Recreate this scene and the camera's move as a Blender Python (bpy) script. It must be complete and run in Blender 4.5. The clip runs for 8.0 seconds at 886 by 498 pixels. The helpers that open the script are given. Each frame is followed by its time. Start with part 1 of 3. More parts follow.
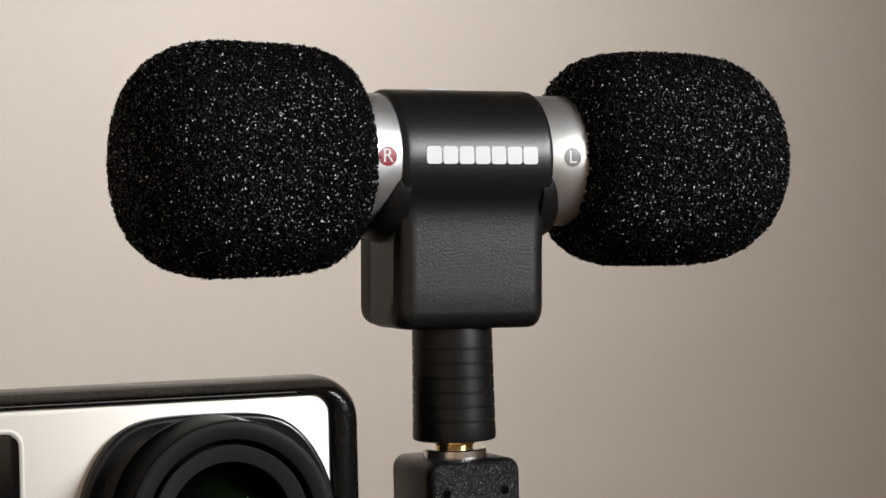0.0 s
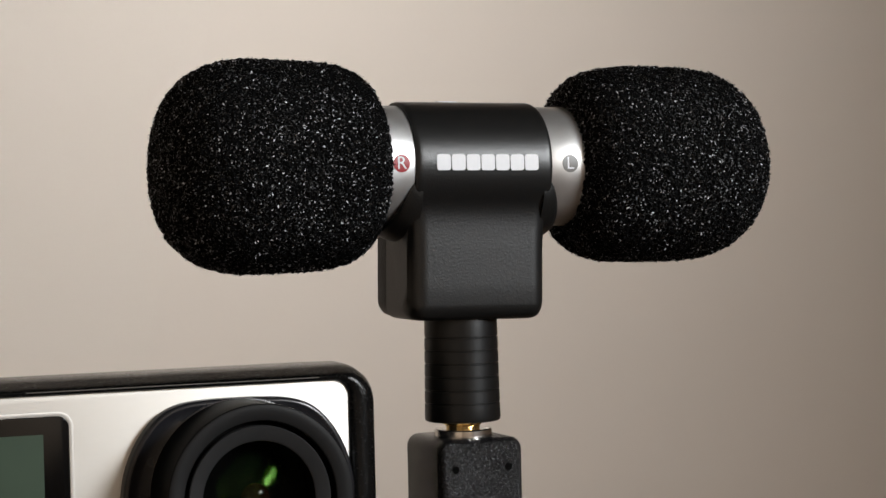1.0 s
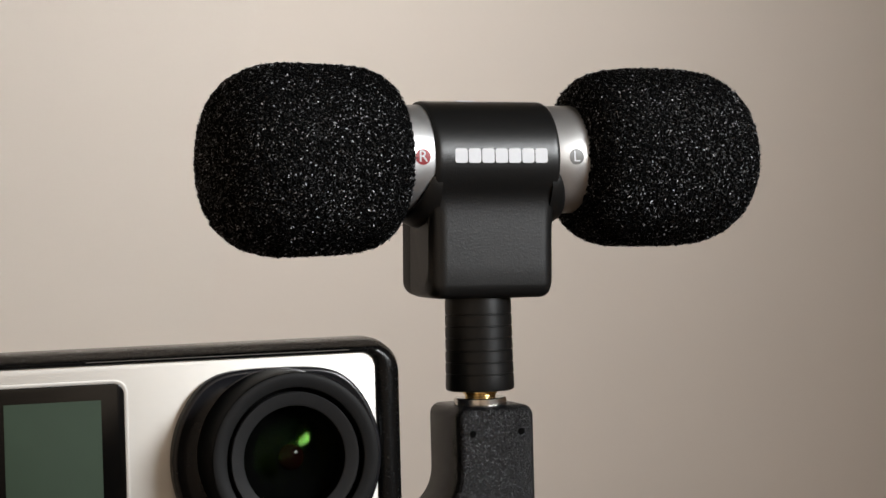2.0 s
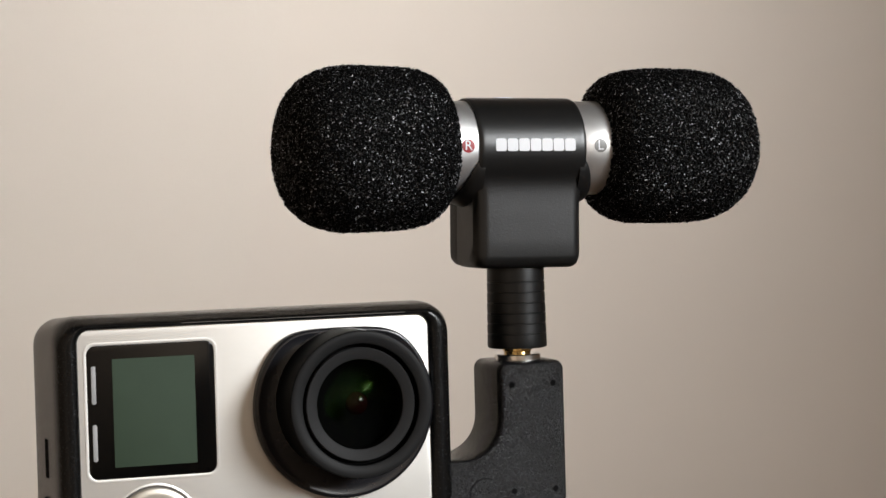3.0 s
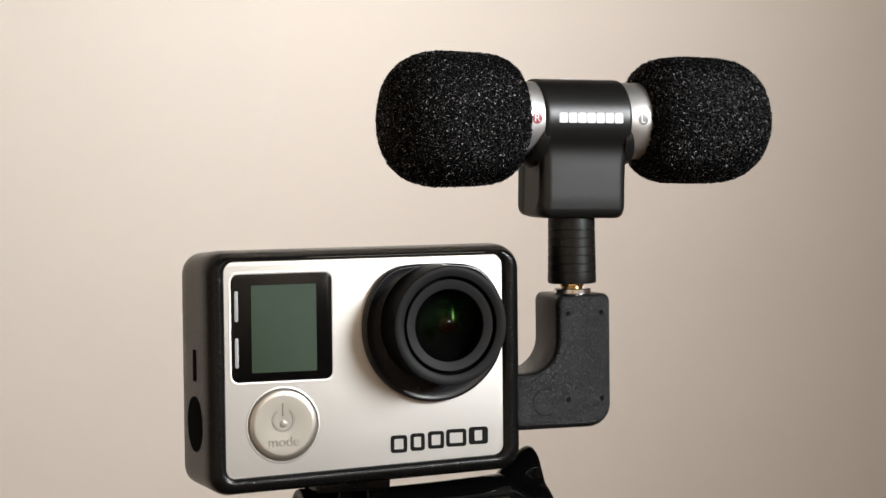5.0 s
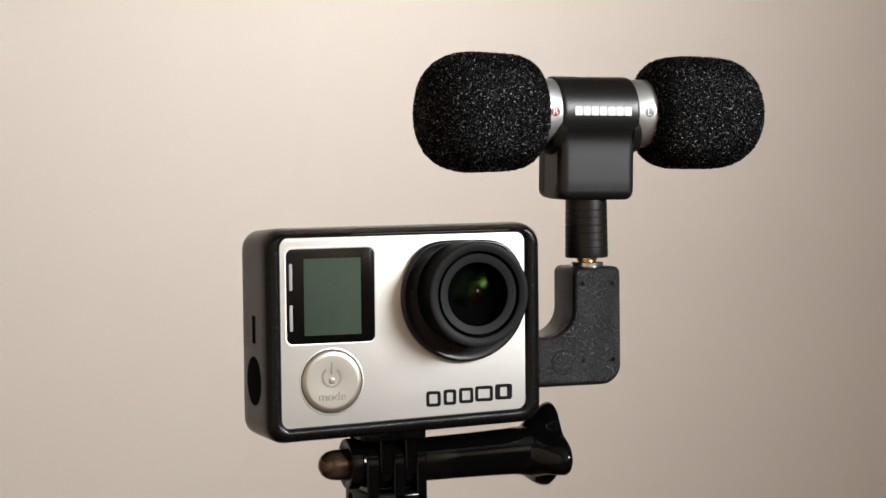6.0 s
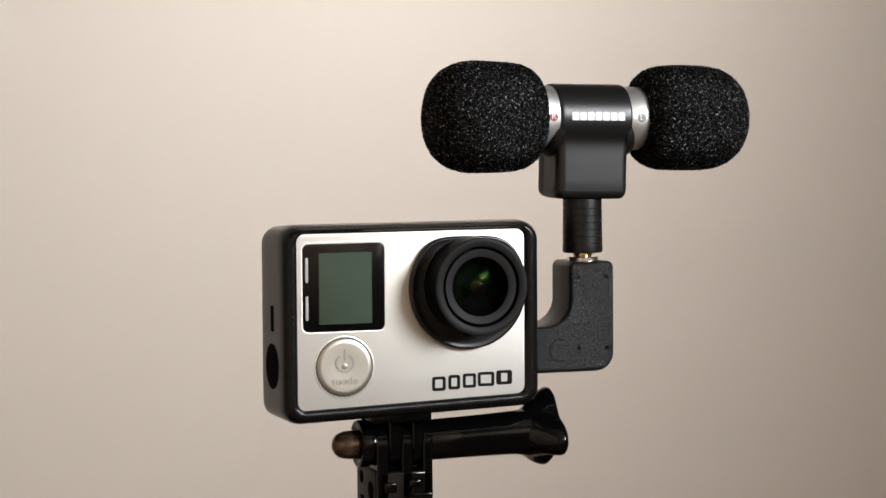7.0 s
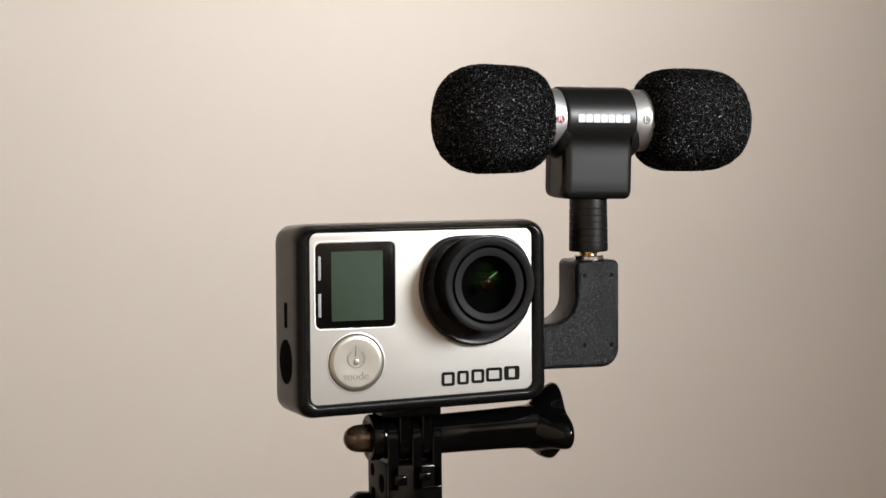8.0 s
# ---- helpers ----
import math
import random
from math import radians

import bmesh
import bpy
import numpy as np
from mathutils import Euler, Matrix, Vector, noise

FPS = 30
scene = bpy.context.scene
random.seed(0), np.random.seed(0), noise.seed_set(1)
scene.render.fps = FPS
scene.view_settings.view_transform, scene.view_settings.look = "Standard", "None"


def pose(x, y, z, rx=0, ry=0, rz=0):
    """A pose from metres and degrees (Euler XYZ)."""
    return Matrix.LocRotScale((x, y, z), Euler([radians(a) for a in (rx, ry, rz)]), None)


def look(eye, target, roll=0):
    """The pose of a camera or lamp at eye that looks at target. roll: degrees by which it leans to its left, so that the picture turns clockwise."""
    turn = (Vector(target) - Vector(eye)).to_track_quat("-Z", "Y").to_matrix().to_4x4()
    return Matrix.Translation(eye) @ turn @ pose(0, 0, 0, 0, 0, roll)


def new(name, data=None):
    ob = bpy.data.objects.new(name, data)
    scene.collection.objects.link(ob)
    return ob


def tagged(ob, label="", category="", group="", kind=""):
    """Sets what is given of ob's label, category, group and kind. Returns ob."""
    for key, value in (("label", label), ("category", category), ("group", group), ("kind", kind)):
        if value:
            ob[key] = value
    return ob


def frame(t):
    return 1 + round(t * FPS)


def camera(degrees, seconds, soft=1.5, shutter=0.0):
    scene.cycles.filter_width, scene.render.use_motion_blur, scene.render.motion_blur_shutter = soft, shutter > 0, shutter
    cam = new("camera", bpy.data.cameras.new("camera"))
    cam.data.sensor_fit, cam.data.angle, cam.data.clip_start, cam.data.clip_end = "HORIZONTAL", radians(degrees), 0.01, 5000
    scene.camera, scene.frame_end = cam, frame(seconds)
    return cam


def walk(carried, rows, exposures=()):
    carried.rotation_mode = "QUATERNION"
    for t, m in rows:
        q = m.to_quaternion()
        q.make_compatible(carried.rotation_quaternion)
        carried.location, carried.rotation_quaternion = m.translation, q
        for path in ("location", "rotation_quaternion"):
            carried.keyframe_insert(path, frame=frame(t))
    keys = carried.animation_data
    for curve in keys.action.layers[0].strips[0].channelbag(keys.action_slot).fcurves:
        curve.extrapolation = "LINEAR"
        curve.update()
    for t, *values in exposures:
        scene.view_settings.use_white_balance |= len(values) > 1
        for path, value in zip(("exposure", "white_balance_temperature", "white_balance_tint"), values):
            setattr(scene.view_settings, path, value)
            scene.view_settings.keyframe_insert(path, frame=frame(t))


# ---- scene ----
cam = camera(20.0, 8.0)
# the walk: seconds, eye in centimetres from the middle of the action camera's front, yaw, pitch, roll
HEIGHT = 1.10
ROWS = [
    (0, -6.429, -26.330, 4.148, -21.994, -1.279, -1.292),
    (0.5, -6.891, -27.482, 4.133, -21.907, -1.205, -1.247),
    (1, -7.285, -29.063, 4.467, -21.368, -1.776, -1.329),
    (2.5, -8.906, -34.683, 4.267, -19.805, -1.691, -1.517),
    (3, -10.293, -37.381, 4.354, -19.695, -2.019, -1.569),
    (3.5, -11.456, -38.694, 4.410, -20.313, -2.278, -1.337),
    (4, -11.842, -40.723, 4.708, -19.444, -2.921, -1.099),
    (4.5, -12.903, -42.596, 4.661, -19.568, -2.921, -0.937),
    (5, -15.362, -45.285, 4.471, -20.510, -2.842, -0.613),
    (6.5, -18.075, -53.684, 4.886, -19.527, -3.415, -0.590),
    (7, -18.819, -55.235, 5.173, -19.516, -3.581, -0.423),
    (7.5, -19.383, -56.346, 5.388, -19.477, -3.704, -0.334),
    (8, -19.336, -56.664, 5.284, -19.313, -3.623, -0.364),
]
EXPOSURES = [(0.0, -0.51), (0.5, -0.50), (1.0, -0.62), (2.5, -0.53), (3.0, -0.43), (4.0, -0.24), (4.5, -0.15), (5.0, -0.08), (6.5, -0.16), (8.0, -0.17)]
walk(cam, [(t, pose(x / 100, y / 100, HEIGHT + z / 100, 90 + pitch, 0, yaw) @ pose(0, 0, 0, 0, 0, roll))
           for t, x, y, z, yaw, pitch, roll in ROWS], EXPOSURES)

# ---- world and lamps: daylight through a side window, and an added unseen spot on the wall ----
world = bpy.data.worlds.new("world")
scene.world = world
world.use_nodes = True
sky = world.node_tree.nodes.new("ShaderNodeTexSky")
sky.sky_type, sky.sun_disc = "NISHITA", False
sky.sun_elevation, sky.sun_rotation = radians(35), radians(200)
world.node_tree.links.new(sky.outputs[0], world.node_tree.nodes["Background"].inputs[0])
world.node_tree.nodes["Background"].inputs[1].default_value = 0.1


def area_lamp(name, where, at, width, height, watts, colour):
    data = bpy.data.lights.new(name, "AREA")
    data.shape, data.size, data.size_y = "RECTANGLE", width, height
    data.energy, data.color = watts, colour
    ob = new(name, data)
    ob.matrix_world = look(where, at)
    return ob


area_lamp("window_light", (1.24, -1.80, 1.82), (0, -1.80, 1.82), 1.40, 0.48, 172, (0.95, 0.98, 1.0))
bpy.data.objects["window_light"].data.spread = radians(166)
# no known fixture: added unseen to throw a bright pool on the wall
area_lamp("added_wall_spot", (0.40, 0.20, 2.57), (0.39, 1.2, 1.37), 0.3, 0.3, 4.6, (0.95, 0.965, 0.985))
bpy.data.objects["added_wall_spot"].data.spread = radians(41)


# ---- materials ----
def material(name, colour, rough=0.5, metal=0.0, spec=0.5, tone=0.0, tone_scale=300.0, bump=0.0, bump_scale=2000.0,
             bump_depth=0.0002, rough_vary=0.0, stretch=(1, 1, 1), coat=0.0, cells=False, tint=None):
    """A Principled material with two scales of tone, a fine relief and uneven gloss, in object space (metres)."""
    mat = bpy.data.materials.new(name)
    mat.use_nodes = True
    nodes, links = mat.node_tree.nodes, mat.node_tree.links
    shader = nodes["Principled BSDF"]
    shader.inputs["Base Color"].default_value = (*colour, 1)
    shader.inputs["Roughness"].default_value = rough
    shader.inputs["Metallic"].default_value = metal
    shader.inputs["Specular IOR Level"].default_value = spec
    shader.inputs["Coat Weight"].default_value = coat
    shader.inputs["Coat Roughness"].default_value = 0.05
    if tint:
        shader.inputs["Specular Tint"].default_value = (*tint, 1)
    where = nodes.new("ShaderNodeTexCoord")
    squeeze = nodes.new("ShaderNodeMapping")
    squeeze.inputs["Scale"].default_value = stretch
    links.new(where.outputs["Object"], squeeze.inputs["Vector"])
    if tone:
        coarse, fine = nodes.new("ShaderNodeTexNoise"), nodes.new("ShaderNodeTexNoise")
        coarse.inputs["Scale"].default_value, fine.inputs["Scale"].default_value = tone_scale / 8, tone_scale
        both = nodes.new("ShaderNodeMix")
        both.inputs["Factor"].default_value = 0.5
        for node in (coarse, fine):
            node.inputs["Detail"].default_value = 4
            links.new(squeeze.outputs[0], node.inputs["Vector"])
        links.new(coarse.outputs["Fac"], both.inputs["A"])
        links.new(fine.outputs["Fac"], both.inputs["B"])
        ramp = nodes.new("ShaderNodeMapRange")
        ramp.inputs["From Min"].default_value, ramp.inputs["From Max"].default_value = 0.3, 0.7
        ramp.inputs["To Min"].default_value, ramp.inputs["To Max"].default_value = 1 - tone, 1 + tone
        links.new(both.outputs["Result"], ramp.inputs["Value"])
        paint = nodes.new("ShaderNodeVectorMath")
        paint.operation = "SCALE"
        paint.inputs[0].default_value = colour
        links.new(ramp.outputs[0], paint.inputs["Scale"])
        links.new(paint.outputs[0], shader.inputs["Base Color"])
        if rough_vary:
            gloss = nodes.new("ShaderNodeMapRange")
            gloss.inputs["From Min"].default_value, gloss.inputs["From Max"].default_value = 0.3, 0.7
            gloss.inputs["To Min"].default_value = max(rough - rough_vary, 0.02)
            gloss.inputs["To Max"].default_value = min(rough + rough_vary, 1)
            links.new(coarse.outputs["Fac"], gloss.inputs["Value"])
            links.new(gloss.outputs[0], shader.inputs["Roughness"])
    if bump:
        grain = nodes.new("ShaderNodeTexVoronoi" if cells else "ShaderNodeTexNoise")
        grain.inputs["Scale"].default_value = bump_scale
        links.new(squeeze.outputs[0], grain.inputs["Vector"])
        relief = nodes.new("ShaderNodeBump")
        relief.inputs["Strength"].default_value, relief.inputs["Distance"].default_value = bump, bump_depth
        links.new(grain.outputs["Distance" if cells else "Fac"], relief.inputs["Height"])
        links.new(relief.outputs[0], shader.inputs["Normal"])
    return mat


wall_paint = material("wall_paint", (0.645, 0.572, 0.498), 0.85, tone=0.02, tone_scale=12, bump=0.15, bump_scale=300)
# unseen walls and ceiling: tones picked for the bounce they give
room_paint = material("room_paint", (0.27, 0.205, 0.148), 0.85, tone=0.04, tone_scale=12, bump=0.15, bump_scale=300)
ceiling_paint = material("ceiling_paint", (0.12, 0.11, 0.10), 0.9, tone=0.03, tone_scale=10)
floor_wood = material("floor_wood", (0.10, 0.06, 0.035), 0.5, tone=0.3, tone_scale=30, stretch=(1, 8, 1))
window_white = material("window_white", (0.8, 0.8, 0.78), 0.4, tone=0.03, tone_scale=40)
silver = material("silver_plate", (0.62, 0.60, 0.565), 0.44, metal=0.75, tone=0.015, tone_scale=1500, bump=0.12, bump_scale=9000,
                  bump_depth=0.00004, rough_vary=0.012, stretch=(0.3, 1, 1))
button_metal = material("button_metal", (0.46, 0.43, 0.375), 0.38, metal=0.95, tone=0.015, tone_scale=1800, bump=0.1, bump_scale=9000,
                        bump_depth=0.00004)
groove_dark = material("groove_dark", (0.10, 0.09, 0.08), 0.5, metal=0.4, tone=0.1, tone_scale=900)
# the button's metal made darker, to paint in the relief's own shadows
emboss_shaded = material("embossed_metal_shaded", (0.36, 0.335, 0.30), 0.35, metal=0.6, tone=0.06, tone_scale=1500)
satin = material("satin_aluminium", (0.70, 0.70, 0.70), 0.40, metal=0.9, tone=0.03, tone_scale=2500, bump=0.25, bump_scale=6000,
                 bump_depth=0.00006, rough_vary=0.05)
frame_black = material("frame_plastic", (0.004, 0.004, 0.004), 0.22, spec=0.24, tone=0.3, tone_scale=24000, bump=1.0, bump_scale=5000, cells=True,
                       bump_depth=0.000022, rough_vary=0.08, coat=0.0)
gloss_black = material("gloss_plastic", (0.0015, 0.0015, 0.0015), 0.07, spec=0.27, tone=0.2, tone_scale=400, bump=0.10, bump_scale=500,
                       bump_depth=0.0001, rough_vary=0.03)
housing_black = material("housing_plastic", (0.010, 0.010, 0.012), 0.24, spec=0.4, tone=0.15, tone_scale=500, bump=0.1, bump_scale=900, bump_depth=0.00005)
lens_black = material("lens_plastic", (0.0012, 0.0012, 0.0013), 0.45, spec=0.05, tone=0.15, tone_scale=600, bump=0.1, bump_scale=4000,
                      bump_depth=0.00004)
face_grey = material("barrel_face_grey", (0.0125, 0.0125, 0.0128), 0.5, spec=0.10, tone=0.08, tone_scale=900, bump=0.1, bump_scale=6000, bump_depth=0.00003)
ring_grey = material("lens_ring_grey", (0.018, 0.018, 0.0185), 0.55, spec=0.1, tone=0.08, tone_scale=900, bump=0.1, bump_scale=6000, bump_depth=0.00003)
display_black = material("display_black", (0.002, 0.002, 0.002), 0.12, spec=0.3, tone=0.1, tone_scale=300)
display_green = material("display_green", (0.036, 0.054, 0.036), 0.6, spec=0.1, tone=0.06, tone_scale=240)
indicator = material("indicator_grey", (0.30, 0.30, 0.30), 0.4, tone=0.05, tone_scale=900)
glass_black = bpy.data.materials.new("coated_glass")
glass_black.use_nodes = True
tree = glass_black.node_tree
tree.nodes.remove(tree.nodes["Principled BSDF"])
clear, shine, blend = tree.nodes.new("ShaderNodeBsdfTransparent"), tree.nodes.new("ShaderNodeBsdfGlossy"), tree.nodes.new("ShaderNodeMixShader")
clear.inputs["Color"].default_value = (0.75, 0.78, 0.75, 1)
shine.inputs["Color"].default_value, shine.inputs["Roughness"].default_value = (0.10, 0.24, 0.05, 1), 0.008
blend.inputs[0].default_value = 0.042
tree.links.new(clear.outputs[0], blend.inputs[1])
tree.links.new(shine.outputs[0], blend.inputs[2])
tree.links.new(blend.outputs[0], tree.nodes["Material Output"].inputs["Surface"])
glass_red = material("coated_inner_glass", (0.006, 0.001, 0.001), 0.06, spec=0.15)
mic_black = material("mic_plastic", (0.0075, 0.0075, 0.0075), 0.34, spec=0.46, tone=0.3, tone_scale=30000, bump=0.38, bump_scale=4600,
                     bump_depth=0.00006)
mic_side = material("mic_back_shell", (0.006, 0.0055, 0.005), 0.42, spec=0.15, tone=0.15, tone_scale=900, bump=0.4, bump_scale=2200,
                    bump_depth=0.00012)
rubber = material("rubber_black", (0.005, 0.005, 0.005), 0.36, spec=0.35, tone=0.15, tone_scale=1200, bump=0.2, bump_scale=5000, bump_depth=0.00005)
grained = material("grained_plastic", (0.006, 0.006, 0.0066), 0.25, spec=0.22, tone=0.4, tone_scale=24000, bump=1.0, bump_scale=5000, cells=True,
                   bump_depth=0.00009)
foam = material("foam_black", (0.0020, 0.0020, 0.0021), 0.8, spec=0.05, tone=0.4, tone_scale=2500, bump=1.0, bump_scale=2200,
                bump_depth=0.0004, cells=True)
glint = material("foam_cell_glints", (0.08, 0.08, 0.086), 0.38, spec=0.5)
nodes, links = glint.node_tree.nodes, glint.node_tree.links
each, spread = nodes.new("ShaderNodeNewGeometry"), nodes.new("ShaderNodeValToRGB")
# per-flake tone, up to near white, paints the glints into the colour
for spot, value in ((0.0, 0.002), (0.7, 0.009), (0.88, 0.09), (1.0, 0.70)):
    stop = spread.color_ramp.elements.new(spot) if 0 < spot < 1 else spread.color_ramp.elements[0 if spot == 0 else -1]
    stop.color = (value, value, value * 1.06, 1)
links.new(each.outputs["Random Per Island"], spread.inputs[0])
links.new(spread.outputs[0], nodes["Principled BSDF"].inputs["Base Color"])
gold = material("gold_contact", (0.85, 0.60, 0.25), 0.2, metal=1.0, tone=0.05, tone_scale=900)
nickel = material("nickel_sleeve", (0.75, 0.72, 0.68), 0.22, metal=1.0, tone=0.05, tone_scale=900)
bronze = material("nut_brass", (0.11, 0.075, 0.05), 0.14, metal=0.7, tone=0.2, tone_scale=500)
white_ink = material("white_ink", (0.70, 0.71, 0.74), 0.5, tone=0.04, tone_scale=1500)
black_ink = material("black_ink", (0.006, 0.0055, 0.0055), 0.6, spec=0.1, tone=0.1, tone_scale=1500)
red_ink = material("red_ink", (0.30, 0.016, 0.022), 0.4, tone=0.06, tone_scale=1500)
grey_ink = material("grey_ink", (0.16, 0.157, 0.15), 0.4, tone=0.06, tone_scale=1500)
# near-black of the lens insides, and painted shade for holes left uncut
hole_shade_black = material("hole_shade_black", (0.002, 0.002, 0.002), 0.8, spec=0.02, tone=0.1, tone_scale=500)


# ---- building: shapes in centimetres from the middle of the action camera's front ----
ORIGIN = Vector((0, 0, HEIGHT))
HOME = {}


def thing(name, base, label, category, group=""):
    ob = new(name)
    ob.empty_display_size = 0.01
    ob.location = ORIGIN + Vector(base) * 0.01
    HOME[ob.name] = Vector(base)
    return tagged(ob, label, category, group)


def root(ob):
    return ob if ob.parent is None else root(ob.parent)


def finish(name, mesh, mats, smooth=40):
    for m in mats if isinstance(mats, (list, tuple)) else (mats,):
        mesh.materials.append(m)
    mesh.shade_smooth()
    if smooth < 180:
        mesh.set_sharp_from_angle(angle=radians(smooth))
    return mesh


def part(name, bm, mats, parent, label="", turn=None, smooth=40):
    """Links a bmesh in centimetres as one mesh under a thing or under a part."""
    bmesh.ops.recalc_face_normals(bm, faces=bm.faces)
    if turn is not None:
        bm.transform(turn)
    bm.transform(Matrix.Scale(0.01, 4) @ Matrix.Translation(-HOME[root(parent).name]))
    mesh = bpy.data.meshes.new(name)
    bm.to_mesh(mesh)
    bm.free()
    ob = new(name, finish(name, mesh, mats, smooth))
    ob.parent = parent
    return tagged(ob, label)


def loft(rings, close=False, caps=True):
    """A skin over rings of equally many points."""
    bm = bmesh.new()
    rows = [[bm.verts.new(p) for p in ring] for ring in rings]
    n = len(rows[0])
    for a, b in zip(rows, rows[1:] + rows[:1] if close else rows[1:]):
        for i in range(n):
            bm.faces.new((a[i], a[(i + 1) % n], b[(i + 1) % n], b[i]))
    if caps and not close:
        bm.faces.new(rows[0])
        bm.faces.new(rows[-1])
    return bm


def rrect(x0, x1, z0, z1, r, n=8):
    """Points of a rounded rectangle in x and z."""
    out = []
    for cx, cz, start in ((x1 - r, z1 - r, 0), (x0 + r, z1 - r, 90), (x0 + r, z0 + r, 180), (x1 - r, z0 + r, 270)):
        for i in range(n + 1):
            a = radians(start + 90 * i / n)
            out.append((cx + r * math.cos(a), cz + r * math.sin(a)))
    return out


def slab(x0, x1, z0, z1, r, front, back, edge=0.03, n=8, seg=3):
    """A rounded plate that faces -y, its front edge rounded by edge."""
    rings = [[(x, back, z) for x, z in rrect(x0, x1, z0, z1, r, n)]]
    for i in range(seg + 1):
        a = radians(90 * i / seg)
        d = edge * (1 - math.cos(a))
        y = front + edge * (1 - math.sin(a))
        rings.append([(x, y, z) for x, z in rrect(x0 + d, x1 - d, z0 + d, z1 - d, max(r - d, 0.004), n)])
    return loft(rings)


def block(x0, x1, y0, y1, z0, z1, r=0.1, seg=3):
    """A box with rounded edges."""
    bm = bmesh.new()
    bmesh.ops.create_cube(bm, size=1)
    bm.transform(Matrix.Translation(((x0 + x1) / 2, (y0 + y1) / 2, (z0 + z1) / 2)) @ Matrix.Diagonal((x1 - x0, y1 - y0, z1 - z0, 1)))
    if r:
        bmesh.ops.bevel(bm, geom=bm.edges[:], offset=r, segments=seg, profile=0.5, affect="EDGES")
    return bm


AXES = {"x": ((0, 1, 0), (0, 0, 1), (1, 0, 0)), "y": ((1, 0, 0), (0, 0, 1), (0, 1, 0)), "z": ((1, 0, 0), (0, 1, 0), (0, 0, 1))}


def turned(profile, axis, centre, n=64, close=False, caps=True):
    """A lathe shape: profile of (distance along the axis, radius)."""
    u, v, w = (Vector(a) for a in AXES[axis])
    c = Vector(centre)
    rings = [[c + w * d + (u * math.cos(t) + v * math.sin(t)) * r for t in (2 * math.pi * i / n for i in range(n))] for d, r in profile]
    return loft(rings, close, caps)


def joined(*many):
    out = bmesh.new()
    for bm in many:
        mesh = bpy.data.meshes.new("joined")
        bm.to_mesh(mesh)
        bm.free()
        out.from_mesh(mesh)
        bpy.data.meshes.remove(mesh)
    return out


def letters(text, size, depth=0.004):
    """Raised writing in x and z that faces -y, centred on its own middle."""
    curve = bpy.data.curves.new("letters", "FONT")
    curve.body, curve.size, curve.align_x, curve.align_y, curve.extrude = text, size, "CENTER", "CENTER", depth
    ob = new("letters", curve)
    mesh = bpy.data.meshes.new_from_object(ob.evaluated_get(bpy.context.evaluated_depsgraph_get()))
    bm = bmesh.new()
    bm.from_mesh(mesh)
    bpy.data.objects.remove(ob)
    bpy.data.meshes.remove(mesh)
    bm.transform(Matrix.Rotation(radians(90), 4, "X"))
    return bm


def moved(bm, x, y, z):
    bm.transform(Matrix.Translation((x, y, z)))
    return bm


# ---- the room ----
def wall_with_opening(name, axis, at, thick, lo, hi, z0, z1, hole=None, label="", mat=None):
    """A wall across an axis from lo to hi, with an opening (lo, hi, z0, z1) through it. Metres."""
    bm = bmesh.new()
    boxes = [(lo, hi, z0, z1)]
    if hole:
        a, b, c, d = hole
        boxes = [(lo, a, z0, z1), (b, hi, z0, z1), (a, b, z0, c), (a, b, d, z1)]
    for a, b, c, d in boxes:
        made = bmesh.ops.create_cube(bm, size=1)["verts"]
        size, mid = ((b - a), thick, (d - c)), ((a + b) / 2, at, (c + d) / 2)
        if axis == "x":
            size, mid = (size[1], size[0], size[2]), (mid[1], mid[0], mid[2])
        bmesh.ops.transform(bm, matrix=Matrix.Translation(mid) @ Matrix.Diagonal((*size, 1)), verts=made)
    mesh = bpy.data.meshes.new(name)
    bm.to_mesh(mesh)
    bm.free()
    mesh.materials.append(mat or wall_paint)
    return tagged(new(name, mesh), label or "unseen brown painted wall closing the room", "wall", kind="structure")


ROOM_X0, ROOM_X1, ROOM_Y0, ROOM_Y1, ROOM_H = -1.3, 1.05, -2.8, 1.2, 2.6
wall_with_opening("wall_north", "y", ROOM_Y1 + 0.06, 0.12, ROOM_X0 - 0.12, ROOM_X1 + 0.12, 0, ROOM_H, label="unseen brown painted wall closing the room behind the camera rig")
# unseen walls close the room; brown paint and deep window reveal shape the light
wall_with_opening("wall_south", "y", ROOM_Y0 - 0.06, 0.12, ROOM_X0 - 0.12, ROOM_X1 + 0.12, 0, ROOM_H, mat=room_paint)
wall_with_opening("wall_west", "x", ROOM_X0 - 0.06, 0.12, ROOM_Y0, ROOM_Y1, 0, ROOM_H, mat=room_paint)
wall_with_opening("wall_east", "x", ROOM_X1 + 0.10, 0.20, ROOM_Y0, ROOM_Y1, 0, ROOM_H, (-2.58, -1.02, 1.51, 2.13), mat=room_paint)
for name, z, mat, label in (("floor", -0.05, floor_wood, "dark wooden floor of the room"),
                            ("ceiling", ROOM_H + 0.05, ceiling_paint, "plain painted ceiling")):
    bm = bmesh.new()
    x0, x1, y0, y1 = -1.45, 1.27, -2.95, 1.35
    made = bmesh.ops.create_cube(bm, size=1)["verts"]
    bmesh.ops.transform(bm, matrix=Matrix.Translation(((x0 + x1) / 2, (y0 + y1) / 2, z)) @ Matrix.Diagonal((x1 - x0, y1 - y0, 0.1, 1)), verts=made)
    mesh = bpy.data.meshes.new(name)
    bm.to_mesh(mesh)
    bm.free()
    mesh.materials.append(mat)
    tagged(new(name, mesh), label, name, kind="structure")

